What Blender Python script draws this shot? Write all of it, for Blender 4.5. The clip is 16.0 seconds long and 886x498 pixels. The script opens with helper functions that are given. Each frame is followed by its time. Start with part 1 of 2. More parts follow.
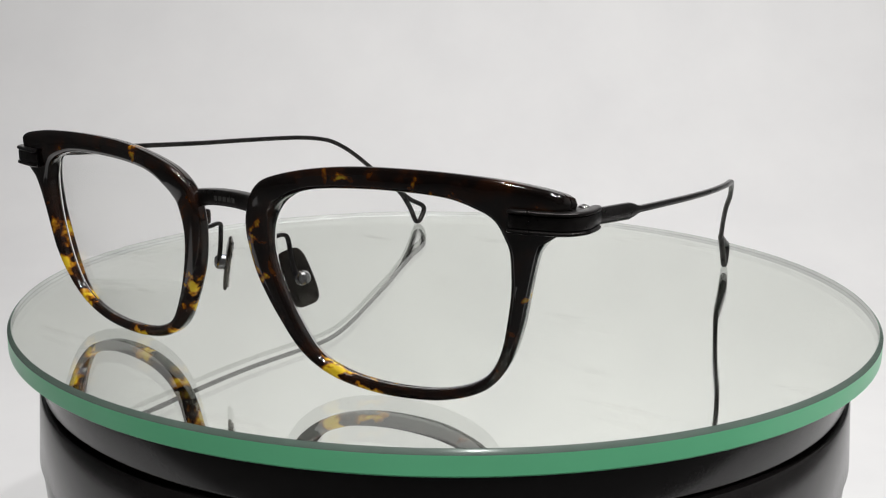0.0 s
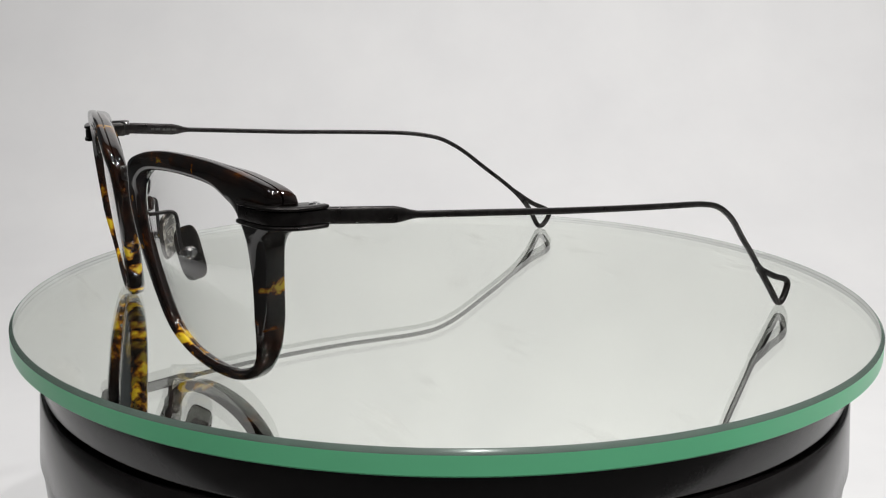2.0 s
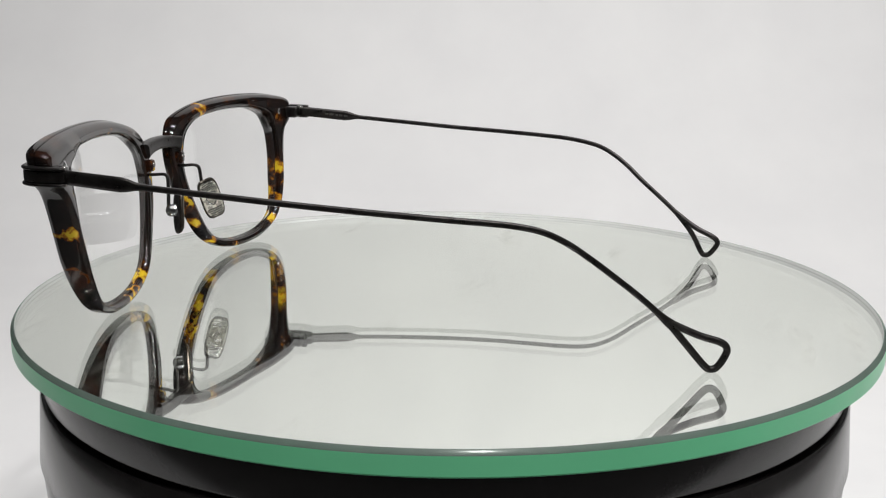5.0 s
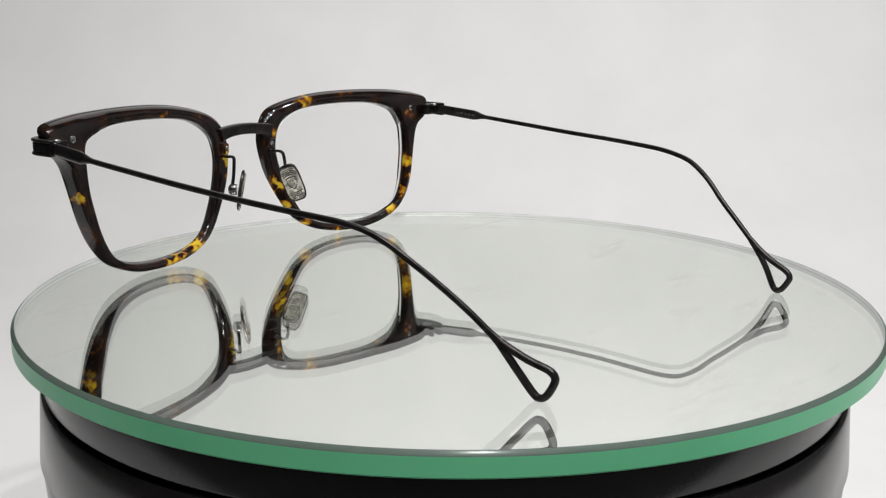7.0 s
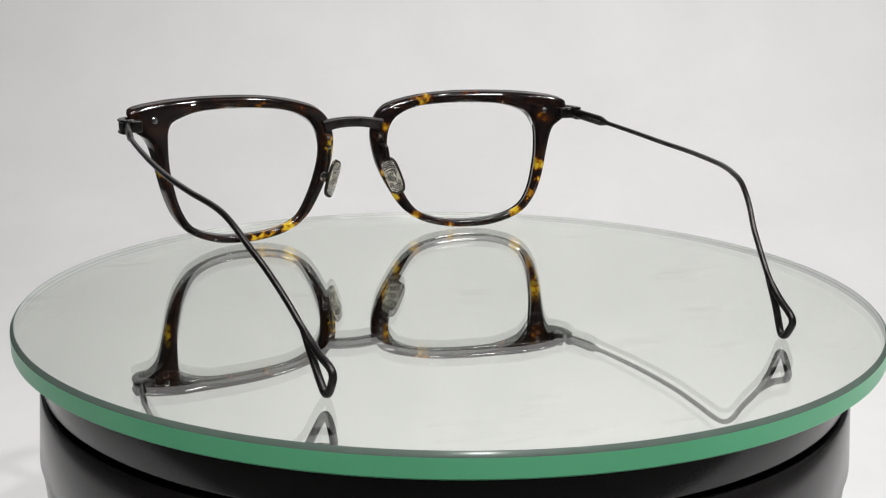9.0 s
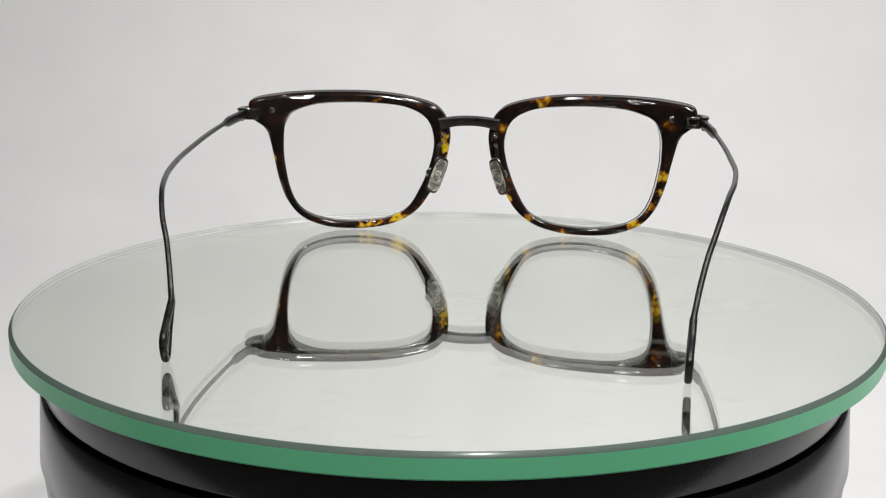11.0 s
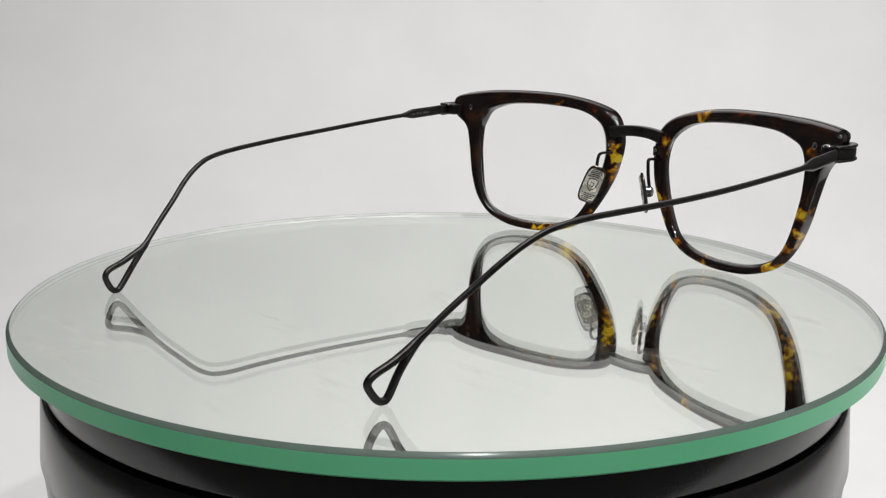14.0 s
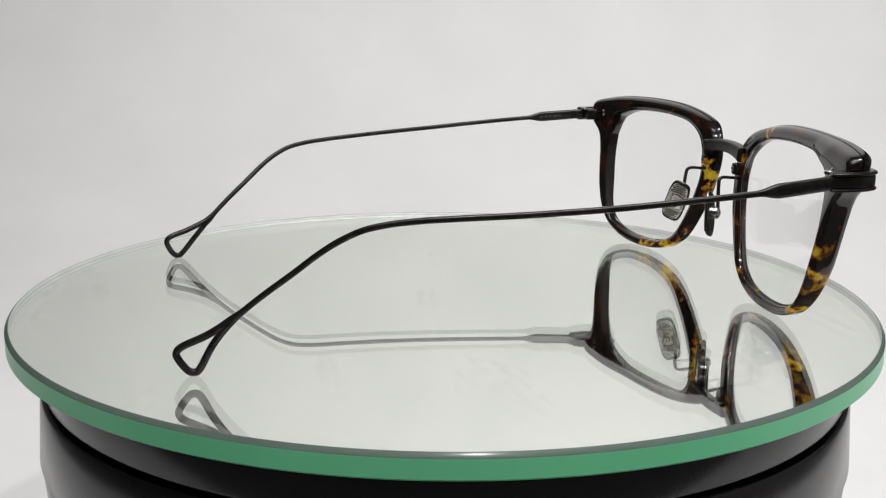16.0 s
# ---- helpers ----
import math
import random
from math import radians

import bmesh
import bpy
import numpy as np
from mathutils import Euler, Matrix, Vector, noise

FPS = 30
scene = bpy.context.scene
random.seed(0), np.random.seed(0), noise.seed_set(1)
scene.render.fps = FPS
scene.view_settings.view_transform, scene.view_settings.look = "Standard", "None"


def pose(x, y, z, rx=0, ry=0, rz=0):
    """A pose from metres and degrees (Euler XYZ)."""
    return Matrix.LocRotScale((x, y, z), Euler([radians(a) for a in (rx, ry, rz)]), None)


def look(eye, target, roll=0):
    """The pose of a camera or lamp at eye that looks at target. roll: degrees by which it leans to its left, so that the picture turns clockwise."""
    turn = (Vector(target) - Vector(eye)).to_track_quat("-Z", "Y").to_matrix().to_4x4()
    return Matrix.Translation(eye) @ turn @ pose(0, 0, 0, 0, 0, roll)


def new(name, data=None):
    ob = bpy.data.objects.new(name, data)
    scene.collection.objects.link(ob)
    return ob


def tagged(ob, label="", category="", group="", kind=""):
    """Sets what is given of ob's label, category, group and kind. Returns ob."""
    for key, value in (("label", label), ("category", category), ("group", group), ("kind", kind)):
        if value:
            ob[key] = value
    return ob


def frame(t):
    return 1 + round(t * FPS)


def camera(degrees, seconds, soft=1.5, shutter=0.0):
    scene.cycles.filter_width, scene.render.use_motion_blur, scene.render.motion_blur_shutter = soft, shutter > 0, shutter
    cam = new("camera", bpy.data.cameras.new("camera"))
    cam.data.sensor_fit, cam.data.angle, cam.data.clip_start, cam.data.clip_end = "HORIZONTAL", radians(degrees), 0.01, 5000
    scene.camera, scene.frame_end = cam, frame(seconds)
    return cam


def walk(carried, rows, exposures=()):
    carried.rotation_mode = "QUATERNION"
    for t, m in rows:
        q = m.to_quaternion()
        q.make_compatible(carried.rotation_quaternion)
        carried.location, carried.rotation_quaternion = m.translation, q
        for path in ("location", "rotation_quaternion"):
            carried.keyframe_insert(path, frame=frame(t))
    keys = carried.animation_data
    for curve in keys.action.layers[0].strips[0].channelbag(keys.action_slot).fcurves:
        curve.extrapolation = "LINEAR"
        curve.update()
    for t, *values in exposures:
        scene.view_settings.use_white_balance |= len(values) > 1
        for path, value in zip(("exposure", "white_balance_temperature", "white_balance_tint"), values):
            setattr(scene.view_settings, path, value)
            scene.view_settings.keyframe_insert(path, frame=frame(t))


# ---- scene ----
cam = camera(43.77, 16.0, soft=1.15)
EYE = Vector((0.0, -0.27812, 0.07391))
TURN_AT_START, TURN_RATE = 146.65, -13.88          # degrees, degrees a second
MIRROR_OFF = (0.00061, -0.00050)                 # where the mirror sits on the turning axis
_fwd = Vector((math.sin(-0.00296) * math.cos(0.22203), math.cos(-0.00296) * math.cos(0.22203), -math.sin(0.22203)))
CAMERA_POSE = look(EYE, EYE + _fwd, roll=0.557)
walk(cam, [(0.0, CAMERA_POSE), (16.0, CAMERA_POSE)], exposures=[(0.0, -0.09), (16.0, -0.09)])

# ---- light: a white paper booth lit by small lamps above ----
world = bpy.data.worlds.new("world")
scene.world = world
world.use_nodes = True
world.node_tree.nodes["Background"].inputs["Color"].default_value = (0.9, 0.95, 1.0, 1)
world.node_tree.nodes["Background"].inputs["Strength"].default_value = 0.05


def area_lamp(name, eye, target, size, watts, colour=(1, 0.99, 0.985)):
    data = bpy.data.lights.new(name, "AREA")
    data.shape, data.size, data.energy, data.color = "DISK", size, watts, colour
    lamp = new(name, data)
    lamp.matrix_world = look(eye, target)
    return lamp


for x, y, watts in ((-0.20, -0.30, 0.8), (0.08, -0.34, 1.7), (0.34, -0.30, 1.7), (-0.12, -0.02, 0.75), (0.14, -0.04, 1.3), (0.36, 0.02, 1.3), (0.10, -0.58, 1.6)):
    area_lamp("ceiling_lamp", (x, y, 0.74), (0.5 * x + 0.05, y + 0.36, 0), 0.042, 1.06 * watts)


# ---- materials ----
def material(name, base=(0.8, 0.8, 0.8), rough=0.5, metal=0.0, ior=1.5, coat=0.0):
    m = bpy.data.materials.new(name)
    m.use_nodes = True
    b = m.node_tree.nodes["Principled BSDF"]
    b.inputs["Base Color"].default_value = (*base, 1)
    b.inputs["Roughness"].default_value = rough
    b.inputs["Metallic"].default_value = metal
    b.inputs["IOR"].default_value = ior
    b.inputs["Coat Weight"].default_value = coat
    b.inputs["Coat Roughness"].default_value = 0.03
    return m, m.node_tree, b


def node(tree, kind, **values):
    n = tree.nodes.new(kind)
    for key, value in values.items():
        n.inputs[key].default_value = value
    return n


def ramp(tree, source, stops):
    r = tree.nodes.new("ShaderNodeValToRGB")
    while len(r.color_ramp.elements) < len(stops):
        r.color_ramp.elements.new(0.5)
    for e, (place, colour) in zip(r.color_ramp.elements, stops):
        e.position, e.color = place, (*colour, 1)
    tree.links.new(source, r.inputs["Fac"])
    return r


def noise_of(tree, scale, detail=3.0, rough=0.5, stretch=None, distortion=0.0):
    co = tree.nodes.new("ShaderNodeTexCoord")
    n = node(tree, "ShaderNodeTexNoise", Scale=scale, Detail=detail, Roughness=rough, Distortion=distortion)
    if stretch:
        mp = node(tree, "ShaderNodeMapping", Scale=stretch)
        tree.links.new(co.outputs["Object"], mp.inputs["Vector"])
        tree.links.new(mp.outputs["Vector"], n.inputs["Vector"])
    else:
        tree.links.new(co.outputs["Object"], n.inputs["Vector"])
    return n


def bump(tree, bsdf, source, strength, distance):
    bp = node(tree, "ShaderNodeBump", Strength=strength, Distance=distance)
    tree.links.new(source, bp.inputs["Height"])
    tree.links.new(bp.outputs["Normal"], bsdf.inputs["Normal"])


def varied(name, stops, scale, rough=0.5, metal=0.0, coat=0.0, fine=0.0, fine_scale=900, spread=0.0, stretch=None):
    """A surface whose colour and gloss wander, with a fine grain in relief."""
    m, tree, b = material(name, stops[0][1], rough, metal, coat=coat)
    n = noise_of(tree, scale, 4.0, 0.55, stretch)
    r = ramp(tree, n.outputs["Fac"], stops)
    tree.links.new(r.outputs["Color"], b.inputs["Base Color"])
    if spread:
        mr = node(tree, "ShaderNodeMapRange")
        mr.inputs["To Min"].default_value, mr.inputs["To Max"].default_value = max(rough - spread, 0.02), rough + spread
        tree.links.new(n.outputs["Fac"], mr.inputs["Value"])
        tree.links.new(mr.outputs["Result"], b.inputs["Roughness"])
    if fine:
        f = noise_of(tree, fine_scale, 2.0, 0.6)
        bump(tree, b, f.outputs["Fac"], fine, 0.0002)
    return m


# amber clouds in the acetate: x and z of the middle, half width and half height in mm, how bright
CLOUDS = [(62.0, 20.5, 3.2, 3.4, 0.18), (59.5, 12.0, 3.5, 3.4, 0.23), (53.0, 5.6, 3.6, 2.4, 0.20), (62.5, 27.0, 2.4, 2.0, 0.12),
          (9.3, 18.0, 2.8, 2.6, 0.28), (11.2, 10.5, 3.0, 2.8, 0.20), (9.5, 33.5, 3.4, 3.2, 0.13), (23.5, 43.2, 3.6, 2.0, 0.14), (33.0, 2.0, 4.0, 1.6, 0.15),
          (-7.2, 27.5, 2.0, 4.2, 0.25), (-8.2, 22.0, 1.9, 3.6, 0.19), (-22.0, 4.6, 5.0, 2.6, 0.25), (-31.0, 2.2, 4.6, 1.7, 0.22), (-43.0, 42.2, 3.2, 1.8, 0.17),
          (-30.0, 43.6, 3.2, 1.6, 0.13), (-62.8, 23.5, 1.5, 1.8, 0.14), (-15.0, 8.0, 2.0, 2.0, 0.12), (20.0, 4.5, 2.6, 2.0, 0.15)]


def tortoise():
    """Polished dark acetate with amber clouds, as the sheet was cut."""
    m, tree, b = material("tortoise_acetate", (0.01, 0.005, 0.003), 0.05, ior=1.65)

    def vector(kind, a, value):
        n = tree.nodes.new("ShaderNodeVectorMath")
        n.operation = kind
        tree.links.new(a, n.inputs[0])
        if kind != "LENGTH":
            n.inputs[1].default_value = value
        return n

    def sum_of(kind, a, c, d=None):
        n = tree.nodes.new("ShaderNodeMath")
        n.operation = kind
        for k, v in enumerate((a, c, d)):
            if isinstance(v, float):
                n.inputs[k].default_value = v
            elif v is not None:
                tree.links.new(v, n.inputs[k])
        return n.outputs[0]

    co = tree.nodes.new("ShaderNodeTexCoord")
    warp = noise_of(tree, 260, 3.0, 0.55)
    swing = vector("MULTIPLY", vector("SUBTRACT", warp.outputs["Color"], (0.5, 0.5, 0.5)).outputs[0], (0.011, 0.011, 0.011))
    place = tree.nodes.new("ShaderNodeVectorMath")
    tree.links.new(co.outputs["Object"], place.inputs[0])
    tree.links.new(swing.outputs[0], place.inputs[1])
    cloud = None
    for x, z, wide, high, bright in CLOUDS:
        off = vector("SUBTRACT", place.outputs[0], (x * 0.001 - 0.0012, 0.0, z * 0.001))
        size = vector("MULTIPLY", off.outputs[0], (1000 / wide, 0.0, 1000 / high))
        far = vector("LENGTH", size.outputs[0], None)
        near = node(tree, "ShaderNodeMapRange")
        near.interpolation_type = "SMOOTHSTEP"
        for key, value in (("From Min", 0.25), ("From Max", 1.35), ("To Min", bright), ("To Max", 0.0)):
            near.inputs[key].default_value = value
        tree.links.new(far.outputs["Value"], near.inputs["Value"])
        cloud = near.outputs["Result"] if cloud is None else sum_of("MAXIMUM", cloud, near.outputs["Result"])
    blot = noise_of(tree, 230, 3.0, 0.5, (1.0, 0.55, 1.0), 0.4)
    grain = noise_of(tree, 480, 2.0, 0.5)
    cloud = sum_of("MULTIPLY", cloud, sum_of("MULTIPLY_ADD", grain.outputs["Fac"], 1.5, 0.25))
    total = sum_of("ADD", sum_of("MULTIPLY_ADD", blot.outputs["Fac"], 0.62, 0.172), cloud)
    amber = ramp(tree, total, [(0.46, (0.0065, 0.0045, 0.0040)), (0.565, (0.020, 0.0075, 0.0040)), (0.605, (0.075, 0.022, 0.003)), (0.65, (0.27, 0.11, 0.006)), (0.72, (0.52, 0.36, 0.018))])
    amber.color_ramp.interpolation = "EASE"
    tree.links.new(amber.outputs["Color"], b.inputs["Base Color"])
    wear = noise_of(tree, 900, 2.0, 0.6)
    mr = node(tree, "ShaderNodeMapRange")
    mr.inputs["To Min"].default_value, mr.inputs["To Max"].default_value = 0.06, 0.10
    tree.links.new(wear.outputs["Fac"], mr.inputs["Value"])
    tree.links.new(mr.outputs["Result"], b.inputs["Roughness"])
    return m


PAPER = varied("white_paper", [(0.3, (0.785, 0.78, 0.78)), (0.7, (0.835, 0.83, 0.825))], 13, rough=0.85, fine=0.15, fine_scale=500)
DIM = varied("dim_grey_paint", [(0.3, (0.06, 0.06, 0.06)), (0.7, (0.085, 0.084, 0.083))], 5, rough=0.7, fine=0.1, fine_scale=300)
# for the unseen east wall, lighter so that it bounces light from the right
BOUNCE_GREY = varied("bounce_grey", [(0.3, (0.30, 0.30, 0.30)), (0.7, (0.36, 0.36, 0.355))], 5, rough=0.8, fine=0.1, fine_scale=300)
TORTOISE = tortoise()
BLACK_METAL = varied("black_metal", [(0.3, (0.029, 0.0265, 0.0255)), (0.7, (0.052, 0.048, 0.047))], 500, rough=0.30, metal=0.85, spread=0.08, fine=0.25, fine_scale=2500)
STEEL = varied("bright_steel", [(0.3, (0.55, 0.55, 0.55)), (0.7, (0.7, 0.7, 0.7))], 900, rough=0.16, metal=1.0, spread=0.06)
# pad metal as it looks in the light, for the nose side
PAD_LIT = varied("brushed_titanium_lit", [(0.3, (0.36, 0.335, 0.295)), (0.7, (0.62, 0.59, 0.53))], 420, rough=0.27, metal=0.6, spread=0.08, fine=0.12, fine_scale=1600)
MARK = varied("pale_print", [(0.3, (0.036, 0.035, 0.033)), (0.7, (0.068, 0.066, 0.062))], 900, rough=0.6)
# the same pad metal with shade put into its colour, for the back
PAD_SHADED = varied("pad_titanium_shaded", [(0.3, (0.085, 0.074, 0.062)), (0.7, (0.16, 0.142, 0.122))], 500, rough=0.22, metal=0.95, spread=0.06, fine=0.08, fine_scale=1800)
DRUM = varied("black_plastic", [(0.3, (0.019, 0.0165, 0.0165)), (0.7, (0.027, 0.024, 0.024))], 60, rough=0.20, spread=0.05, fine=0.10, fine_scale=1500)
# near black, the shade between platter and drum put into the colour
GAP_SHADE = varied("painted_gap_shade", [(0.3, (0.002, 0.002, 0.002)), (0.7, (0.004, 0.004, 0.004))], 60, rough=0.7)


def glass(name, colour, ior, smudge=0.0, rough=0.0):
    m = bpy.data.materials.new(name)
    m.use_nodes = True
    tree = m.node_tree
    tree.nodes.clear()
    out = tree.nodes.new("ShaderNodeOutputMaterial")
    g = node(tree, "ShaderNodeBsdfGlass", Color=(*colour, 1), Roughness=rough, IOR=ior)
    tree.links.new(g.outputs[0], out.inputs["Surface"])
    if smudge:
        n = noise_of(tree, 42, 5.0, 0.62, (0.5, 1.6, 1.0))
        r = ramp(tree, n.outputs["Fac"], [(0.59, (0, 0, 0)), (0.72, (smudge, smudge, smudge))])
        d = node(tree, "ShaderNodeBsdfDiffuse", Color=(0.55, 0.52, 0.46, 1))
        mix = tree.nodes.new("ShaderNodeMixShader")
        tree.links.new(r.outputs["Color"], mix.inputs["Fac"])
        tree.links.new(g.outputs[0], mix.inputs[1])
        tree.links.new(d.outputs[0], mix.inputs[2])
        tree.links.new(mix.outputs[0], out.inputs["Surface"])
    return m


PLATE_GLASS = glass("plate_glass", (0.988, 1.0, 0.977), 1.52, 0.12)


def edge_glass(name, clear, body, share, rough, body_rough=0.3):
    """Glass edge: some light goes through; the green scattering body paints light from inside."""
    m = glass(name, clear, 1.52, rough=rough)
    tree = m.node_tree
    g = next(n for n in tree.nodes if n.type == "BSDF_GLASS")
    n = noise_of(tree, 35, 3.0)
    r = ramp(tree, n.outputs["Fac"], [(0.3, tuple(0.92 * c for c in body)), (0.7, body)])
    p = node(tree, "ShaderNodeBsdfPrincipled", Roughness=body_rough)
    tree.links.new(r.outputs["Color"], p.inputs["Base Color"])
    mix = node(tree, "ShaderNodeMixShader", Fac=share)
    tree.links.new(g.outputs[0], mix.inputs[1])
    tree.links.new(p.outputs[0], mix.inputs[2])
    tree.links.new(mix.outputs[0], next(n for n in tree.nodes if n.type == "OUTPUT_MATERIAL").inputs["Surface"])
    return m


EDGE = edge_glass("green_glass_edge", (0.97, 0.99, 0.98), (0.235, 0.90, 0.47), 0.90, 0.05)
# darker body colour stands in for the dark glass interior seen through the chamfer
CHAMFER = edge_glass("green_glass_chamfer", (0.90, 0.96, 0.92), (0.24, 0.34, 0.28), 0.38, 0.16, 0.4)
# opaque pale grey that paints the backdrop's light showing through the far edge
BACKLIT_EDGE = varied("painted_backlight", [(0.3, (0.33, 0.335, 0.335)), (0.7, (0.39, 0.395, 0.395))], 120, rough=0.35, fine=0.1)
# dark bands that paint the thin lines a clear rim shows at its edges
RIM_LINE = varied("dark_rim_line", [(0.3, (0.045, 0.05, 0.048)), (0.7, (0.065, 0.07, 0.068))], 120, rough=0.4, fine=0.1)
LENS_GLASS = glass("lens_glass", (0.997, 0.999, 0.997), 1.32)
MIRROR, _t, _b = material("silvered_back", (0.98, 0.99, 0.98), 0.0, 1.0)


# ---- mesh helpers ----
def finish(name, bm, mats, smooth=True, sharp=40):
    bmesh.ops.recalc_face_normals(bm, faces=bm.faces)
    me = bpy.data.meshes.new(name)
    bm.to_mesh(me)
    bm.free()
    for m in (mats if isinstance(mats, (list, tuple)) else [mats]):
        me.materials.append(m)
    if smooth:
        me.shade_smooth()
        me.set_sharp_from_angle(angle=radians(sharp))
    return me


def part(name, bm, mats, parent, label="", smooth=True, sharp=40):
    ob = new(name, finish(name, bm, mats, smooth, sharp))
    ob.parent = parent
    return tagged(ob, label)


def turned(profile, n=192, close=True):
    """A body of revolution about z from (radius, height) pairs."""
    bm = bmesh.new()
    rings = []
    for r, z in profile:
        if r < 1e-6:
            rings.append([bm.verts.new((0, 0, z))])
        else:
            rings.append([bm.verts.new((r * math.cos(2 * math.pi * i / n), r * math.sin(2 * math.pi * i / n), z)) for i in range(n)])
    faces = []
    for a, b in zip(rings, rings[1:]):
        band = []
        for i in range(n):
            j = (i + 1) % n
            if len(a) == 1:
                band.append(bm.faces.new((a[0], b[i], b[j])))
            elif len(b) == 1:
                band.append(bm.faces.new((a[i], a[j], b[0])))
            else:
                band.append(bm.faces.new((a[i], a[j], b[j], b[i])))
        faces.append(band)
    return bm, faces


def spline(points, steps=8, closed=False):
    """Catmull-Rom through the points, of any dimension."""
    P = [np.array(p, float) for p in points]
    n = len(P)
    out = []
    for i in range(n if closed else n - 1):
        get = (lambda k: P[k % n]) if closed else (lambda k: P[min(max(k, 0), n - 1)])
        p0, p1, p2, p3 = get(i - 1), get(i), get(i + 1), get(i + 2)
        for s in range(steps):
            u = s / steps
            out.append(0.5 * (2 * p1 + (p2 - p0) * u + (2 * p0 - 5 * p1 + 4 * p2 - p3) * u * u + (3 * p1 - p0 - 3 * p2 + p3) * u ** 3))
    if not closed:
        out.append(P[-1])
    return out


def sweep(bm, path, sizes, side=None, n=12, square=0.0, closed=False):
    """A rounded bar along path. sizes: (half width, half height) at each point; side: the width's direction; square 0 round, 1 boxy."""
    path = [Vector(p) for p in path]
    rings = []
    count = len(path)
    for k, p in enumerate(path):
        a, b = (path[k - 1], path[(k + 1) % count]) if closed else (path[max(k - 1, 0)], path[min(k + 1, count - 1)])
        t = (b - a).normalized()
        w = Vector(side) if side else Vector((0, 0, 1))
        w = (w - t * w.dot(t)).normalized()
        h = t.cross(w)
        hw, hh = sizes[k] if isinstance(sizes, list) else sizes
        ring = []
        for i in range(n):
            c, s = math.cos(2 * math.pi * (i + 0.5) / n), math.sin(2 * math.pi * (i + 0.5) / n)
            e = 1 - 0.72 * square
            ring.append(bm.verts.new(p + w * hw * math.copysign(abs(c) ** e, c) + h * hh * math.copysign(abs(s) ** e, s)))
        rings.append(ring)
    pairs = list(zip(rings, rings[1:])) + ([(rings[-1], rings[0])] if closed else [])
    for a, b in pairs:
        for i in range(n):
            j = (i + 1) % n
            bm.faces.new((a[i], a[j], b[j], b[i]))
    if not closed:
        bm.faces.new(rings[0])
        bm.faces.new(rings[-1])
    return bm


def box(bm, centre, size, bevel=0.0, m=None):
    made = bmesh.ops.create_cube(bm, size=1.0)["verts"]
    bmesh.ops.scale(bm, vec=size, verts=made)
    if bevel:
        edges = list({e for v in made for e in v.link_edges})
        made = bmesh.ops.bevel(bm, geom=edges, offset=bevel, segments=3, profile=0.5, affect="EDGES")["verts"]
    if m is not None:
        bmesh.ops.transform(bm, matrix=m, verts=made)
    bmesh.ops.translate(bm, vec=centre, verts=made)
    return made


def dome(bm, centre, axis, radius, height, n=20, slot=0.0):
    """A shallow screw head; slot: a dimple in its middle."""
    axis = Vector(axis).normalized()
    m = Matrix.Translation(centre) @ axis.to_track_quat("Z", "Y").to_matrix().to_4x4()
    prof = [(1.0, -0.6), (1.0, 0.25), (0.9, 0.62), (0.66, 0.9), (0.4, 1.0), (0.34, 1.0 - slot), (0.0, 1.0 - slot)]
    rings = []
    for r, z in prof:
        if r == 0:
            rings.append([bm.verts.new(m @ Vector((0, 0, z * height)))])
        else:
            rings.append([bm.verts.new(m @ Vector((r * radius * math.cos(2 * math.pi * i / n), r * radius * math.sin(2 * math.pi * i / n), z * height))) for i in range(n)])
    for a, b in zip(rings, rings[1:]):
        for i in range(n):
            j = (i + 1) % n
            bm.faces.new((a[i], a[j], b[0]) if len(b) == 1 else (a[i], a[j], b[j], b[i]))
    return bm


# ---- the booth ----
def backdrop():
    """White paper that sweeps from the table up to the back wall."""
    bm = bmesh.new()
    prof = [(-0.125, -0.10)] + [(0.30 + 0.25 * math.sin(a), -0.10 + 0.25 - 0.25 * math.cos(a)) for a in np.linspace(0, math.pi / 2, 24)] + [(0.55, 0.80)]
    xs = np.linspace(-0.38, 0.38, 33)
    rows = [[bm.verts.new((x, y + 0.0015 * math.sin(7 * x + 9 * z), z)) for x in xs] for y, z in prof]
    for a, b in zip(rows, rows[1:]):
        for i in range(len(xs) - 1):
            bm.faces.new((a[i], a[i + 1], b[i + 1], b[i]))
    for f in bm.faces:
        f.normal_update()
    me = finish("backdrop", bm, PAPER)
    ob = new("backdrop", me)
    mod = ob.modifiers.new("thickness", "SOLIDIFY")
    mod.thickness = 0.0015
    mod.offset = -1
    return tagged(ob, "seamless white paper sweep behind the turntable", "backdrop", kind="structure")


def flat_wall(name, centre, size, label, mat):
    bm = bmesh.new()
    box(bm, centre, size, 0.004)
    return tagged(new(name, finish(name, bm, mat)), label, "wall", kind="structure")


backdrop()
bm = bmesh.new()
box(bm, (0, -0.1, -0.1135), (1.6, 1.38, 0.02), 0.003)
tagged(new("floor", finish("floor", bm, DIM)), "dark grey table top under the white paper", "table", kind="structure")
# unseen side walls: the lighter east one bounces light, the dark west dims the left
flat_wall("bounce_wall_east", (0.81, -0.1, 0.34), (0.02, 1.4, 0.96), "unseen matt side wall added to balance light between right and left", BOUNCE_GREY)
flat_wall("dark_wall_west", (-0.81, -0.1, 0.34), (0.02, 1.4, 0.96), "unseen matt side wall added to balance light between right and left", DIM)
flat_wall("wall_south", (0, -0.80, 0.34), (1.6, 0.02, 0.96), "dark grey wall of the studio room behind the camera", DIM)
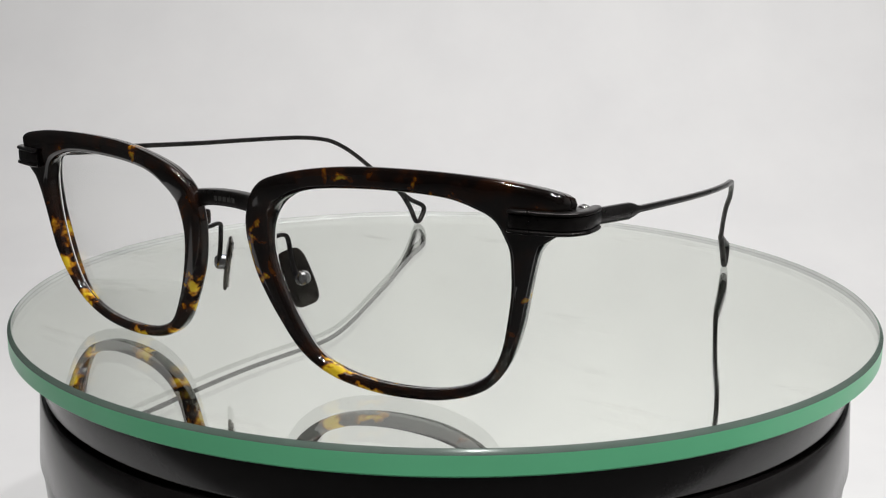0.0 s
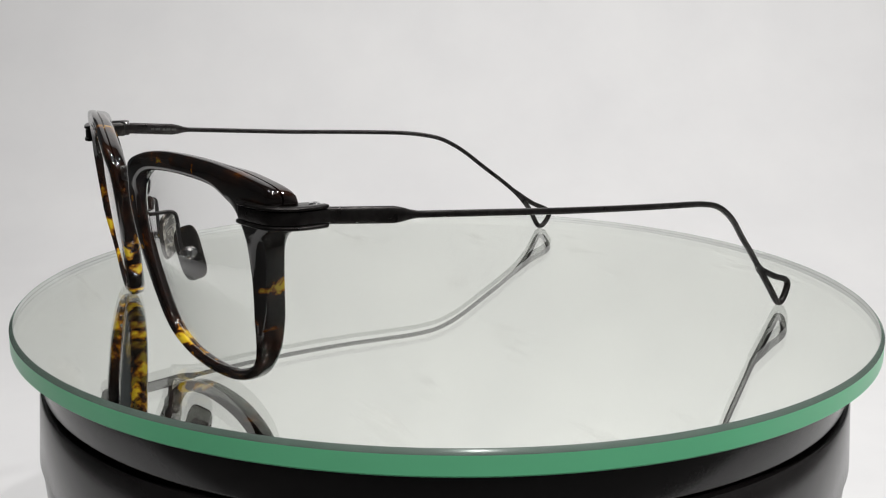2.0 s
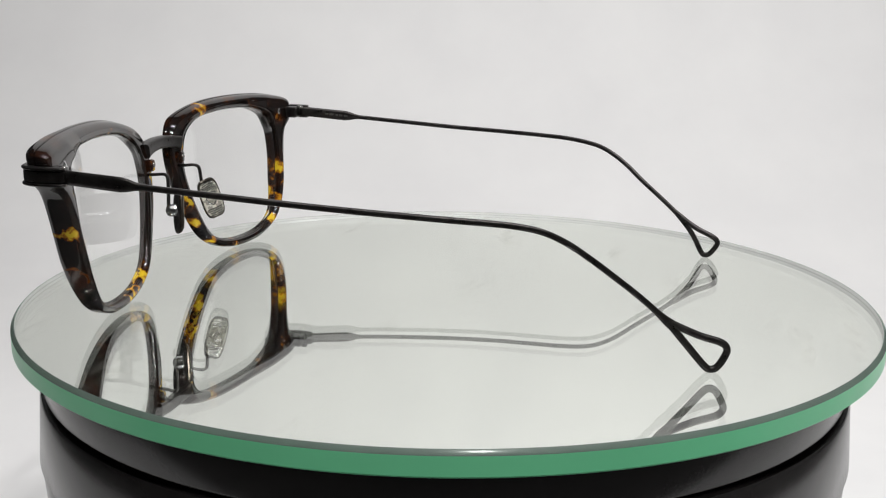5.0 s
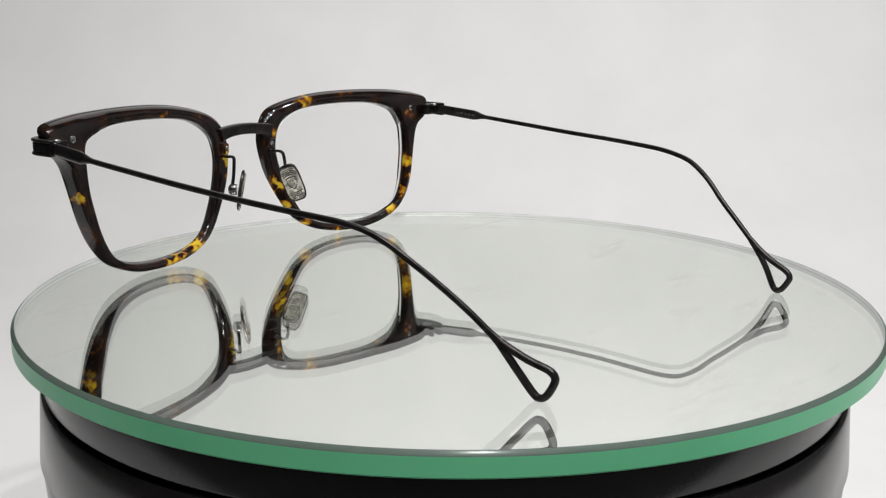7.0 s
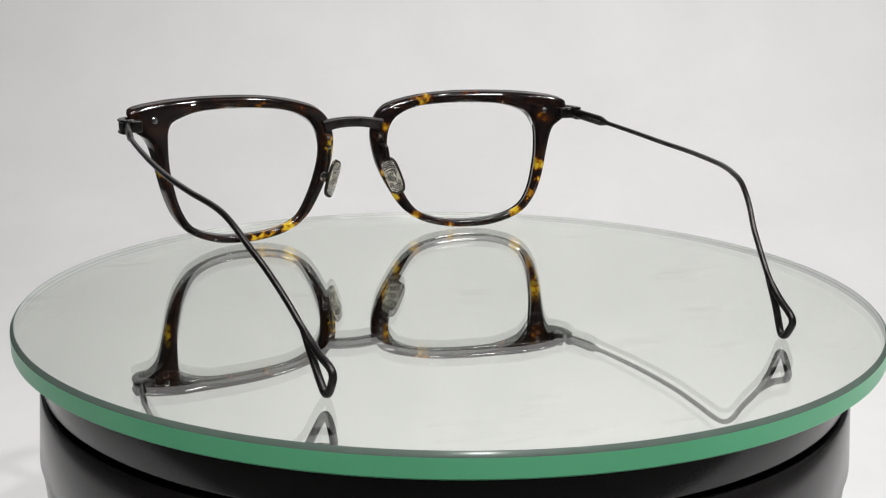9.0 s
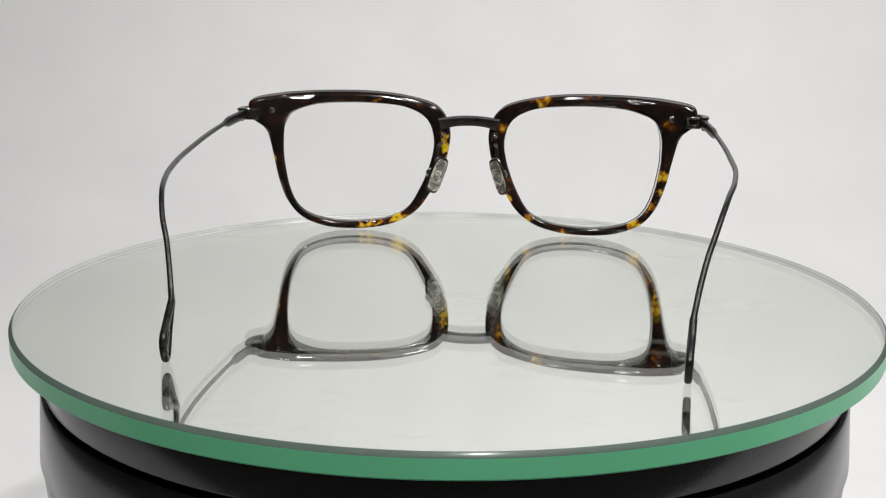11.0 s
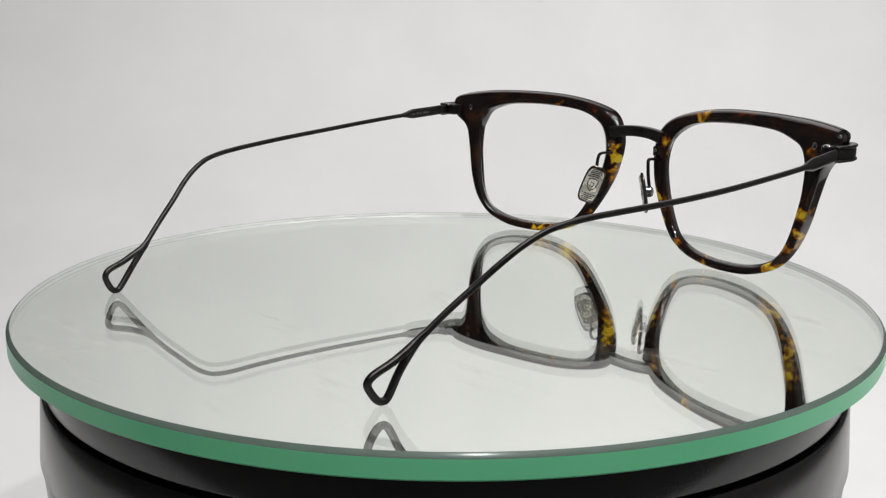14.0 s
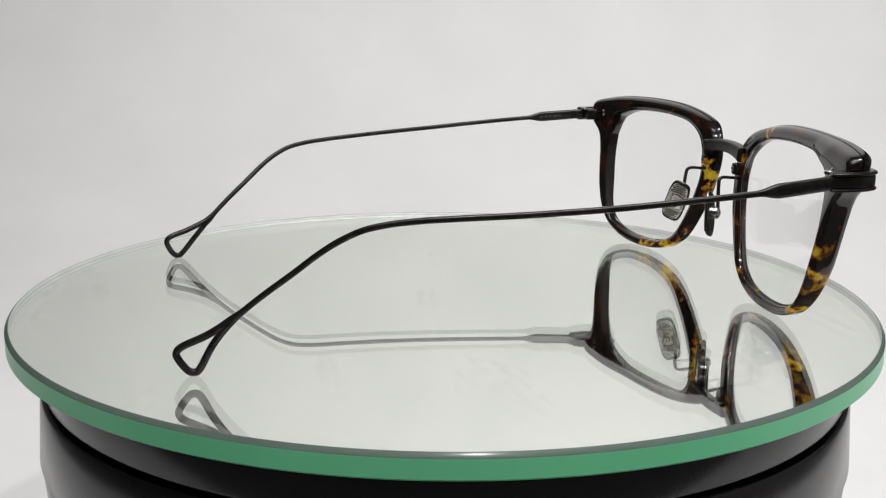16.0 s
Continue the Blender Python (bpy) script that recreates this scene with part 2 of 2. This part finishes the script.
flat_wall("ceiling", (0, -0.1, 0.83), (1.64, 1.42, 0.02), "matt dark grey ceiling of the studio room", DIM)


# ---- the turntable ----
GLASS_R, GLASS_T, GLASS_TOP = 0.1071, 0.0051, 0.0005


def turntable():
    root = tagged(new("turntable"), "glossy black plastic display turntable drum standing on white paper", "turntable")
    root.location = (0, 0, -0.10)
    z = 0.10 + GLASS_TOP
    bm, _ = turned([(0, z - 0.0053), (0.0985, z - 0.0053), (0.0995, z - 0.0060), (0.0998, z - 0.0070), (0.1000, z - 0.0150), (0.0998, z - 0.0155), (0.0975, z - 0.0157), (0, z - 0.0157)])
    part("platter", bm, DRUM, root)
    # ring set into the gap, coloured as its shade
    bm, _ = turned([(0, z - 0.0156), (0.0982, z - 0.0156), (0.0982, z - 0.0168), (0, z - 0.0168)])
    part("gap_shade_ring", bm, GAP_SHADE, root, "near black ring that paints the shade in the gap under the platter")
    bm, _ = turned([(0, z - 0.0165), (0.0995, z - 0.0165), (0.1005, z - 0.0167), (0.1008, z - 0.0173), (0.1018, z - 0.0325), (0.1016, z - 0.0330), (0, z - 0.0330)])
    part("drum_body", bm, DRUM, root)
    bm, _ = turned([(0, z - 0.0331), (0.1011, z - 0.0331), (0.1013, z - 0.0336), (0.1005, z - 0.045), (0.096, z - 0.062), (0.094, 0.004), (0.092, 0.0), (0, 0.0)])
    part("drum_foot", bm, DRUM, root)
    return root


def mirror_disc():
    root = tagged(new("mirror_disc"), "round thick mirror with polished green glass edge on the turntable", "mirror")
    inner, c, low = GLASS_R - 0.0009, 0.0009, -GLASS_T
    bm, faces = turned([(0, 0), (inner, 0), (inner, -0.0006), (inner, low + 0.0005), (inner, low), (0, low)], n=256)
    for band, slot in zip(faces, (0, 3, 2, 3, 1)):
        for f in band:
            f.material_index = slot
    plate = part("glass_plate", bm, [PLATE_GLASS, MIRROR, BACKLIT_EDGE, RIM_LINE], root, "clear glass over a silvered back", sharp=25)
    plate.visible_shadow = False
    # rim ring, green outside; its pale inside paints light seen through the glass
    a, b = inner + 0.00004, GLASS_R
    bm, faces = turned([(a, low), (a, -0.00002), (b - 0.85 * c, -0.00002), (b - 0.15 * c, -0.75 * c), (b, -1.05 * c), (b, low + 0.0004), (b - 0.0004, low), (a, low)], n=256)
    for band, slot in zip(faces, (2, 1, 1, 1, 0, 0, 2)):
        for f in band:
            f.material_index = slot
    bmesh.ops.remove_doubles(bm, verts=bm.verts, dist=0.000005)
    part("edge_band", bm, [EDGE, CHAMFER, BACKLIT_EDGE], root, "polished green edge with a grey chamfer", sharp=25)
    bm, _ = turned([(0, low - 0.00002), (GLASS_R - 0.0008, low - 0.00002), (GLASS_R - 0.0008, low - 0.00018), (0, low - 0.00018)], n=128)
    part("backing", bm, DRUM, root, "thin dark backing paint")
    return root


drum = turntable()
mirror = mirror_disc()


# ---- the eyeglasses: x to the wearer's right, y forward, in metres ----
XC = -0.0012                                        # middle of the frame
MM = 0.001


def back_of_front(x, z):
    """The rear face of the frame, wrapped and tilted; x from the frame's middle."""
    return 79.3 - 11.0 * (abs(x) / 68.0) ** 1.35 - (38 - z) * 0.12


OUTER = [(69.4, 42.4), (60.5, 44.2), (51.0, 44.9), (41.0, 45.1), (31.0, 44.8), (22.5, 43.8), (15.0, 42.1), (10.6, 40.2), (7.6, 36.8), (6.2, 31.6), (6.9, 25.3), (8.5, 20.0), (11.9, 13.3),
         (16.3, 7.1), (22.3, 3.2), (30.0, 1.3), (38.0, 0.9), (46.2, 1.8), (53.8, 4.8), (58.5, 10.0), (61.3, 17.0), (63.2, 25.3), (64.8, 31.5), (66.7, 34.6), (69.0, 36.2), (69.6, 39.0)]
INNER = [(59.5, 33.0), (57.9, 37.4), (54.4, 39.5), (48.5, 41.1), (39.0, 41.7), (29.8, 41.4), (21.5, 40.3), (15.8, 37.9), (12.8, 34.6), (11.5, 30.0), (11.6, 26.0), (13.0, 20.5), (15.9, 13.5),
         (19.7, 7.6), (25.0, 4.8), (31.0, 3.6), (38.0, 3.3), (45.3, 4.0), (51.2, 5.9), (55.0, 9.0), (57.6, 14.5), (59.2, 22.0), (59.7, 27.0)]
MIDDLE = np.array((36.0, 22.5))


def eased(side, x):
    """The wearer's right half of the front is bent a little less: x and how far it lies forward."""
    k = min(max((x - 30) / 32, 0), 1) if side > 0 else 0.0
    return x + 0.9 * k, 0.9 * k


def polar(points, angles):
    c = np.array(spline(points, 12, True)) - MIDDLE
    a, r = np.arctan2(c[:, 1], c[:, 0]), np.hypot(c[:, 0], c[:, 1])
    o = np.argsort(a)
    return np.interp(angles, a[o], r[o], period=2 * math.pi)


def rim_shape(side, n=240):
    """Rim of one eye as a ring of rounded sections; a groove runs along the brow."""
    ang = np.linspace(-math.pi, math.pi, n, endpoint=False)
    ro, ri = polar(OUTER, ang), polar(INNER, ang)
    bm = bmesh.new()
    rings = []
    for a, o, i in zip(ang, ro, ri):
        d = np.array((math.cos(a), math.sin(a)))
        pi, po = MIDDLE + d * i, MIDDLE + d * o
        wide = o - i
        brow = min(max((po[1] - 36.5) / 4.0, 0), 1)
        deep = 3.9 + 0.6 * brow + 1.1 * min(max((po[0] - 52) / 8, 0), 1) * (1 - 0.6 * brow) * min(max((po[1] - 3) / 14, 0), 1)
        e = min(1.7, wide * 0.45)
        g = 0.45 * brow
        curve = [(e * (1 - math.sin(a)), 1.35 * (1 - math.cos(a))) for a in np.linspace(0, math.pi / 2, 6)]
        bore = [(0.75 * u, 0.85 * v) for u, v in curve]
        sec = [(0, u, v) for u, v in curve] + [(0, 0, deep * 0.50), (0, 0, deep * 0.53), (0, g, deep * 0.555), (0, g, deep * 0.59), (0, 0, deep * 0.615)]
        sec += [(0, u, deep - v) for u, v in reversed(curve)] + [(0, 0.5 * wide, deep + 0.16)]
        sec += [(1, u, deep - v) for u, v in bore] + [(1, 0.05, deep * 0.5)] + [(1, u, v) for u, v in reversed(bore)] + [(1, 0.5 * wide, -0.12)]
        ring = []
        low = min(max((po[1] - 3) / 14, 0), 1)
        arm = min(max((po[0] - 50) / 9, 0), 1) * (0.45 + 0.55 * low)
        for inner, inset, y in sec:
            lip = 0.75 * brow * min(max(d[1], 0), 1) * min(max(y / deep, 0), 1)
            p = pi + d * (inset - lip) if inner else po - d * inset
            # towards the temples the rim is thinner behind and its bore flares to the front
            front = min(max(y / deep, 0), 1)
            flare = min(max((p[0] - 44) / 12, 0), 1) * min(max((38 - p[1]) / 6, 0), 1)
            if side < 0:
                dx = flare * ((-1.2 + 1.9 * front) if inner else (-1.3 + 1.5 * front))
            else:
                dx = flare * ((0.0 + 1.1 * front) if inner else (0.0 + 0.3 * front))
            px, py = eased(side, p[0])
            pz = p[1] + (0.9 * brow * (front - 0.5) if not inner else 0.0)
            ring.append(bm.verts.new((side * (px + dx) * MM + XC, (back_of_front(p[0], p[1]) + py + y - 0.9 * arm * (1 - y / deep)) * MM, pz * MM)))
        rings.append(ring)
    m = len(rings[0])
    for k in range(n):
        a, b = rings[k], rings[(k + 1) % n]
        for j in range(m):
            bm.faces.new((a[j], a[(j + 1) % m], b[(j + 1) % m], b[j]))
    return bm


def lens_shape(side, n=160):
    """A thin bent lens with a bevelled edge."""
    ang = np.linspace(-math.pi, math.pi, n, endpoint=False)
    ri = polar(INNER, ang) + 0.25
    bm = bmesh.new()

    def surf(p, y):
        x, z = p
        px, py = eased(side, x)
        return bm.verts.new((side * px * MM + XC, (back_of_front(x, z) + py + 1.0 + y + 1.3 - 0.0028 * ((x - 36) ** 2 + (z - 22) ** 2)) * MM, z * MM))
    levels = []
    for y in (0.0, 1.7):
        grid = [[surf(MIDDLE, y)]]
        for s in (0.2, 0.4, 0.6, 0.8, 0.985):
            grid.append([surf(MIDDLE + np.array((math.cos(a), math.sin(a))) * r * s, y) for a, r in zip(ang, ri)])
        levels.append(grid)
    rim = [surf(MIDDLE + np.array((math.cos(a), math.sin(a))) * r, 0.85) for a, r in zip(ang, ri)]
    for grid in levels:
        for a, b in zip(grid, grid[1:]):
            for i in range(n):
                j = (i + 1) % n
                bm.faces.new((a[0], b[i], b[j]) if len(a) == 1 else (a[i], a[j], b[j], b[i]))
        for i in range(n):
            j = (i + 1) % n
            bm.faces.new((grid[-1][i], grid[-1][j], rim[j], rim[i]))
    return bm


def bridge_shape():
    bm = bmesh.new()
    path = []
    for x in np.linspace(-9.6, 9.6, 25):
        z = 35.95 - 1.2 * (abs(x) / 9.6) ** 2.2
        path.append((x * MM + XC, (79.0 - 0.6 * (abs(x) / 9.6) ** 2) * MM, z * MM))
    sweep(bm, path, [((1.62 + 0.35 * (abs(x) / 9.6) ** 4) * MM, 1.6 * MM) for x in np.linspace(-9.6, 9.6, 25)], (0, 0, 1), 16, 0.8)
    return bm


# temple lines: (x, y, z) in mm on each side, straight bar then wire
TEMPLES = {-1: [(-71.7, 64.5, 38.0), (-72.1, 60.0, 37.7), (-72.7, 46.0, 36.8), (-72.2, 30.0, 35.7), (-71.1, 14.0, 34.5), (-69.5, -2.0, 33.4), (-67.2, -16.0, 32.4), (-65.7, -22.5, 31.9), (-64.2, -28.0, 31.3), (-62.7, -33.0, 30.2),
                (-61.1, -37.5, 28.0), (-59.4, -41.5, 25.1), (-57.0, -46.0, 21.3), (-54.4, -52.0, 16.2), (-52.2, -57.5, 11.0)],
           1: [(71.2, 64.5, 38.0), (71.7, 60.0, 37.6), (72.8, 46.0, 36.5), (72.9, 30.0, 35.4), (72.4, 14.0, 34.4), (71.4, -2.0, 33.7), (69.3, -16.0, 33.1), (68.0, -22.5, 32.7), (66.6, -28.0, 32.0), (65.3, -33.0, 30.8),
               (63.8, -37.5, 28.5), (62.3, -41.5, 25.6), (60.4, -46.0, 21.7), (58.4, -52.0, 16.9), (56.7, -58.0, 11.8)]}
LOOPS = {-1: [(-52.2, -57.5, 11.0), (-51.5, -61.8, 5.9), (-50.8, -65.2, 1.9), (-50.55, -66.6, 1.15), (-50.3, -67.9, 1.8), (-50.05, -69.2, 4.0), (-49.95, -69.5, 5.6), (-50.2, -68.2, 6.9), (-51.1, -63.8, 8.3), (-52.1, -58.2, 10.7)],
         1: [(56.7, -58.0, 11.8), (56.0, -61.6, 6.9), (55.6, -64.2, 2.1), (55.4, -65.4, 1.3), (55.25, -66.7, 1.8), (55.1, -68.3, 4.0), (55.1, -68.7, 5.4), (55.3, -67.4, 6.8), (56.0, -62.8, 8.9), (56.6, -58.6, 11.5)]}


def swung(side, points):
    """The wire's end sits a little further out and back than its line."""
    dx, dy = (-0.3, -0.35) if side < 0 else (-0.2, -0.4)
    out = []
    for x, y, z in points:
        k = min(max((-24.0 - y) / 20.0, 0), 1)
        out.append((x + dx * k, y + dy * k, z))
    return out


for side in (-1, 1):
    TEMPLES[side], LOOPS[side] = swung(side, TEMPLES[side]), swung(side, LOOPS[side])


def temple_shape(side):
    line = spline(TEMPLES[side], 10)
    bm = bmesh.new()
    path, sizes = [], []
    for p in line:
        y = p[1]
        u = min(max((y - 45.8) / 5.0, 0), 1)
        u = u * u * (3 - 2 * u)
        v = min(max((y - 52) / 10, 0), 1)
        path.append(Vector(p) * MM)
        sizes.append(((0.65 + (0.92 - 0.05 * v) * u) * MM, (0.63 + 0.15 * u) * MM))
    sweep(bm, path, sizes, (0, 0, 1), 14, 0.35)
    return bm


def tip_shape(side):
    bm = bmesh.new()
    line = [Vector(p) * MM for p in spline(LOOPS[side], 7)]
    sweep(bm, line, (0.80 * MM, 0.76 * MM), (1, 0, 0), 12, 0.2)
    a = Vector(LOOPS[side][0]) * MM
    back = Vector(TEMPLES[side][-2]) * MM
    low, high = Vector(LOOPS[side][1]) * MM, Vector(LOOPS[side][-2]) * MM
    end = a.lerp((low + high) / 2, 0.45)
    web = spline([tuple(a.lerp(back, 0.75)), tuple(a.lerp(back, 0.3)), tuple(a), tuple(end)], 5)
    sweep(bm, web, [((0.60 + 0.10 * k / 15) * MM, (0.58 + 0.72 * (k / 15) ** 1.5) * MM) for k in range(16)], (1, 0, 0), 12, 0.2)
    return bm


def hinge_shape(side):
    """Metal end piece: a plate let into the front, with two flanges that wrap round the corner to the hinge."""
    bm = bmesh.new()
    z0 = 38.0
    bx, by = eased(side, 66.0)
    bx -= 66.0
    line = [(60.6, back_of_front(60.6, z0) + 4.9, z0), (61.6, back_of_front(61.6, z0) + 5.35, z0), (66.0, back_of_front(66, z0) + 5.3, z0), (69.4, back_of_front(69, z0) + 4.6, z0), (71.1, 70.0 - by, z0), (71.3, 67.0 - by, z0), (70.7, 63.0 - by, z0)]
    line = [(x + bx, y + by, z) for x, y, z in line]
    shift = 0.5 if side < 0 else 1.1
    pts = [Vector((side * (p[0]) * MM + XC + side * shift * MM, p[1] * MM, p[2] * MM)) for p in spline(line, 6)]
    sweep(bm, pts, (1.25 * MM, 0.75 * MM), (0, 0, 1), 12, 0.85)
    for dz, w in ((1.65, 0.42), (-1.65, 0.42)):
        up = [p + Vector((0, 0, dz * MM)) for p in pts]
        last = len(up) - 1
        sweep(bm, up, [(w * MM * (0.6 if k == last else 1), (0.45 if k == last else 0.8 if k == last - 1 else 1.05) * MM) for k in range(len(up))], (0, 0, 1), 12, 0.45)
    # knuckle behind the corner
    box(bm, (side * (68.6 + bx) * MM + XC, (66.6 + by) * MM, z0 * MM), (4.6 * MM, 4.4 * MM, 3.4 * MM), 0.5 * MM)
    return bm


def pad_face(x, z):
    """Depth of the pad's nose side, which is bent lengthwise and across."""
    return -0.28 * MM - 9.0 * x * x - 6.0 * z * z


def pad_bm(bm, pm, n=40):
    """A slim oblong pad, slightly hollow."""
    hw, hh, th = 3.05 * MM, 6.0 * MM, 0.8 * MM
    rings = []
    for r, y in ((0.0, -0.35), (0.5, -0.33), (0.86, -0.25), (0.97, 0.0), (1.0, 0.35), (0.96, 0.8), (0.85, 0.95), (0.5, 0.75), (0.0, 0.68)):
        ring = []
        for i in range(1 if r == 0 else n):
            a = 2 * math.pi * i / n
            c, q = math.cos(a), math.sin(a)
            x = r * hw * math.copysign(abs(c) ** 0.5, c)
            z = r * hh * math.copysign(abs(q) ** 0.6, q)
            ring.append(bm.verts.new(pm @ Vector((x, y * th - 9.0 * x * x - 6.0 * z * z, z))))
        rings.append(ring)
    for a, b in zip(rings, rings[1:]):
        for i in range(n):
            j = (i + 1) % n
            if len(a) == 1:
                bm.faces.new((a[0], b[i], b[j]))
            elif len(b) == 1:
                bm.faces.new((a[i], a[j], b[0]))
            else:
                bm.faces.new((a[i], a[j], b[j], b[i]))


def pad_face_bm(pm, n=40):
    """A thin brushed shell on the pad's nose side, brighter to paint it lit."""
    bm = bmesh.new()
    hw, hh = 3.05 * MM, 6.0 * MM
    rings = []
    for r, d in ((0.0, 0.05), (0.45, 0.05), (0.84, 0.05), (0.87, 0.0), (0.84, -0.05), (0.0, -0.05)):
        ring = []
        for i in range(1 if r == 0 else n):
            a = 2 * math.pi * i / n
            c, q = math.cos(a), math.sin(a)
            x = r * hw * math.copysign(abs(c) ** 0.5, c)
            z = r * hh * math.copysign(abs(q) ** 0.6, q)
            ring.append(bm.verts.new(pm @ Vector((x, pad_face(x, z) - (0.04 + d) * MM, z))))
        rings.append(ring)
    for a, b in zip(rings, rings[1:]):
        for i in range(n):
            j = (i + 1) % n
            bm.faces.new((a[0], b[i], b[j]) if len(a) == 1 else (a[i], a[j], b[0]) if len(b) == 1 else (a[i], a[j], b[j], b[i]))
    return bm


def engrave(pm, pad):
    """Shield outline and ridges, raised on the pad's nose side."""
    def lay(name, points, wide, closed=False):
        bm = bmesh.new()
        path = [pm @ Vector((x * MM, pad_face(x * MM, z * MM) - 0.06 * MM, z * MM)) for x, z in points]
        sweep(bm, path, (1.25 * wide * MM, 0.2 * MM), pm.to_3x3() @ Vector((0.3, 0, 1)), 6, 0.4, closed)
        part(name, bm, STEEL, pad)
    lay("shield", [(-1.5, 1.7), (0.0, 2.0), (1.5, 1.7), (1.45, 0.0), (0.9, -1.2), (0.0, -1.9), (-0.9, -1.2), (-1.45, 0.0)], 0.16, True)
    lay("shield_mark", [(-0.5, 0.9), (0.5, 0.6), (0.6, -0.3), (-0.4, -0.8)], 0.14, True)
    for k in range(5):
        z = 2.7 + 0.6 * k
        half = 2.2 - 0.14 * k
        lay("ridge", [(-half, z - 0.35), (-half / 3, z - 0.05), (half / 3, z + 0.05), (half, z - 0.25)], 0.13)
    for k in range(4):
        z = -2.9 - 0.62 * k
        half = 2.15 - 0.15 * k
        lay("ridge", [(-half, z), (0, z - 0.15), (half, z)], 0.13)


def eyeglasses():
    root = tagged(new("eyeglasses"), "square tortoiseshell eyeglasses with thin black metal temples on the mirror", "eyeglasses")
    for side in (-1, 1):
        rim = part("rim", rim_shape(side), TORTOISE, root, "polished dark tortoiseshell acetate rim", sharp=50)
        lens = part("lens", lens_shape(side), LENS_GLASS, rim, "clear lens", sharp=50)
        lens.visible_shadow = False
        # rivets seen from behind
        bm = bmesh.new()
        rx, ry = eased(side, 62.6)
        dome(bm, (side * rx * MM + XC, (back_of_front(62.6, 39) + ry - 0.90) * MM, (39.0 if side < 0 else 38.6) * MM), (0, -1, 0), 1.0 * MM, 0.30 * MM, slot=0.6)
        part("rivet", bm, STEEL, rim, "small steel rivet head")
        # nose pad with its bent wire
        s = side
        # a lug at the nose carries the wire
        bm = bmesh.new()
        box(bm, (s * 8.6 * MM + XC, 77.2 * MM, 31.0 * MM), (2.4 * MM, 1.8 * MM, 3.2 * MM), 0.7 * MM)
        lug = part("nose_lug", bm, TORTOISE, root)
        bm = bmesh.new()
        dome(bm, (s * 8.5 * MM + XC, 76.3 * MM, 31.2 * MM), (0, -1, 0), 0.62 * MM, 0.3 * MM, slot=0.5)
        part("pad_screw", bm, STEEL, lug, "bright screw head")
        bm = bmesh.new()
        pm = Matrix.Translation(((10.4 if s > 0 else -9.3) * MM + XC, 69.3 * MM, 19.5 * MM)) @ Matrix.Rotation(radians(-45 * s), 4, "Z") @ Matrix.Rotation(radians(8), 4, "X") @ Matrix.Rotation(radians(-20 * s), 4, "Y")
        pad_bm(bm, pm)
        pad = part("nose_pad", bm, PAD_SHADED, root, "engraved grey titanium nose pad")
        part("pad_face", pad_face_bm(pm), PAD_LIT, pad, "thin brushed shell that paints the nose side as lit")
        engrave(pm, pad)
        bm = bmesh.new()
        arm = [(s * 8.8, 77.6, 28.6), (s * 8.7, 75.8, 28.7), (s * 8.9, 73.6, 28.9), (s * 9.2, 72.4, 28.5), (s * 9.5, 72.0, 27.2), (s * 10.0, 71.8, 23.5), (s * 10.9, 71.4, 20.6), (s * 11.2, 70.6, 19.8)]
        sweep(bm, [(p[0] * MM + XC, p[1] * MM, p[2] * MM) for p in spline(arm, 6)], (0.5 * MM, 0.42 * MM), (1, 0, 0), 10, 0.3)
        part("pad_arm", bm, BLACK_METAL, pad, "bent black wire arm")
        bm = bmesh.new()
        dome(bm, (s * 11.3 * MM + XC, 70.3 * MM, 19.9 * MM), (s * 0.8, 0.8, 0), 1.65 * MM, 1.5 * MM, slot=0.3)
        part("pad_stud", bm, STEEL, pad, "round bright stud")
        # hinge, temple and its open tip
        hinge = part("hinge", hinge_shape(side), BLACK_METAL, root, "ridged black metal end piece", sharp=35)
        bm = bmesh.new()
        dome(bm, (side * 69.4 * MM + XC, 64.6 * MM, 39.6 * MM), (0, 0, 1), 1.05 * MM, 0.5 * MM, slot=0.35)
        part("hinge_screw", bm, STEEL, hinge, "steel hinge screw")
        temple = part("temple", temple_shape(side), BLACK_METAL, root, "slim black metal temple bar and wire", sharp=50)
        bm = bmesh.new()
        for y, long in ((56.5, 0.9), (55.0, 1.3), (53.2, 0.7), (51.9, 1.1), (50.2, 1.2)):
            u = (60.0 - y) / 14.0
            a, b = Vector(TEMPLES[side][1]), Vector(TEMPLES[side][2])
            p = a.lerp(b, u)
            box(bm, ((p.x - side * 0.74) * MM, y * MM, p.z * MM), (0.12 * MM, long * MM, 0.62 * MM))
        part("print_mark", bm, MARK, temple, "small worn pale print", smooth=False)
        part("temple_tip", tip_shape(side), BLACK_METAL, temple, "open drop-shaped wire tip", sharp=50)
    bridge = part("bridge", bridge_shape(), BLACK_METAL, root, "arched black metal bridge", sharp=50)
    for x, wide in ((-2.6, 0.7), (-1.5, 0.9), (-0.3, 0.8), (0.9, 0.9), (2.1, 0.7)):
        bm = bmesh.new()
        box(bm, (x * MM + XC, 80.57 * MM, (35.9 - 0.01 * x * x) * MM), (wide * MM, 0.12 * MM, 0.9 * MM), 0.03 * MM)
        part("bridge_mark", bm, MARK, bridge, "small worn mark", smooth=False)
    return root


glasses = eyeglasses()


def motions():
    """The mirror and the eyeglasses on it turn together."""
    rows = [(t, pose(0, 0, 0, 0, 0, TURN_AT_START + TURN_RATE * t)) for t in np.arange(0, 16.01, 0.5).tolist()]
    walk(glasses, rows)
    off = pose(*MIRROR_OFF, 0)
    walk(mirror, [(t, pose(0.0001, 0.0006, GLASS_TOP) @ m @ off) for t, m in rows])


motions()
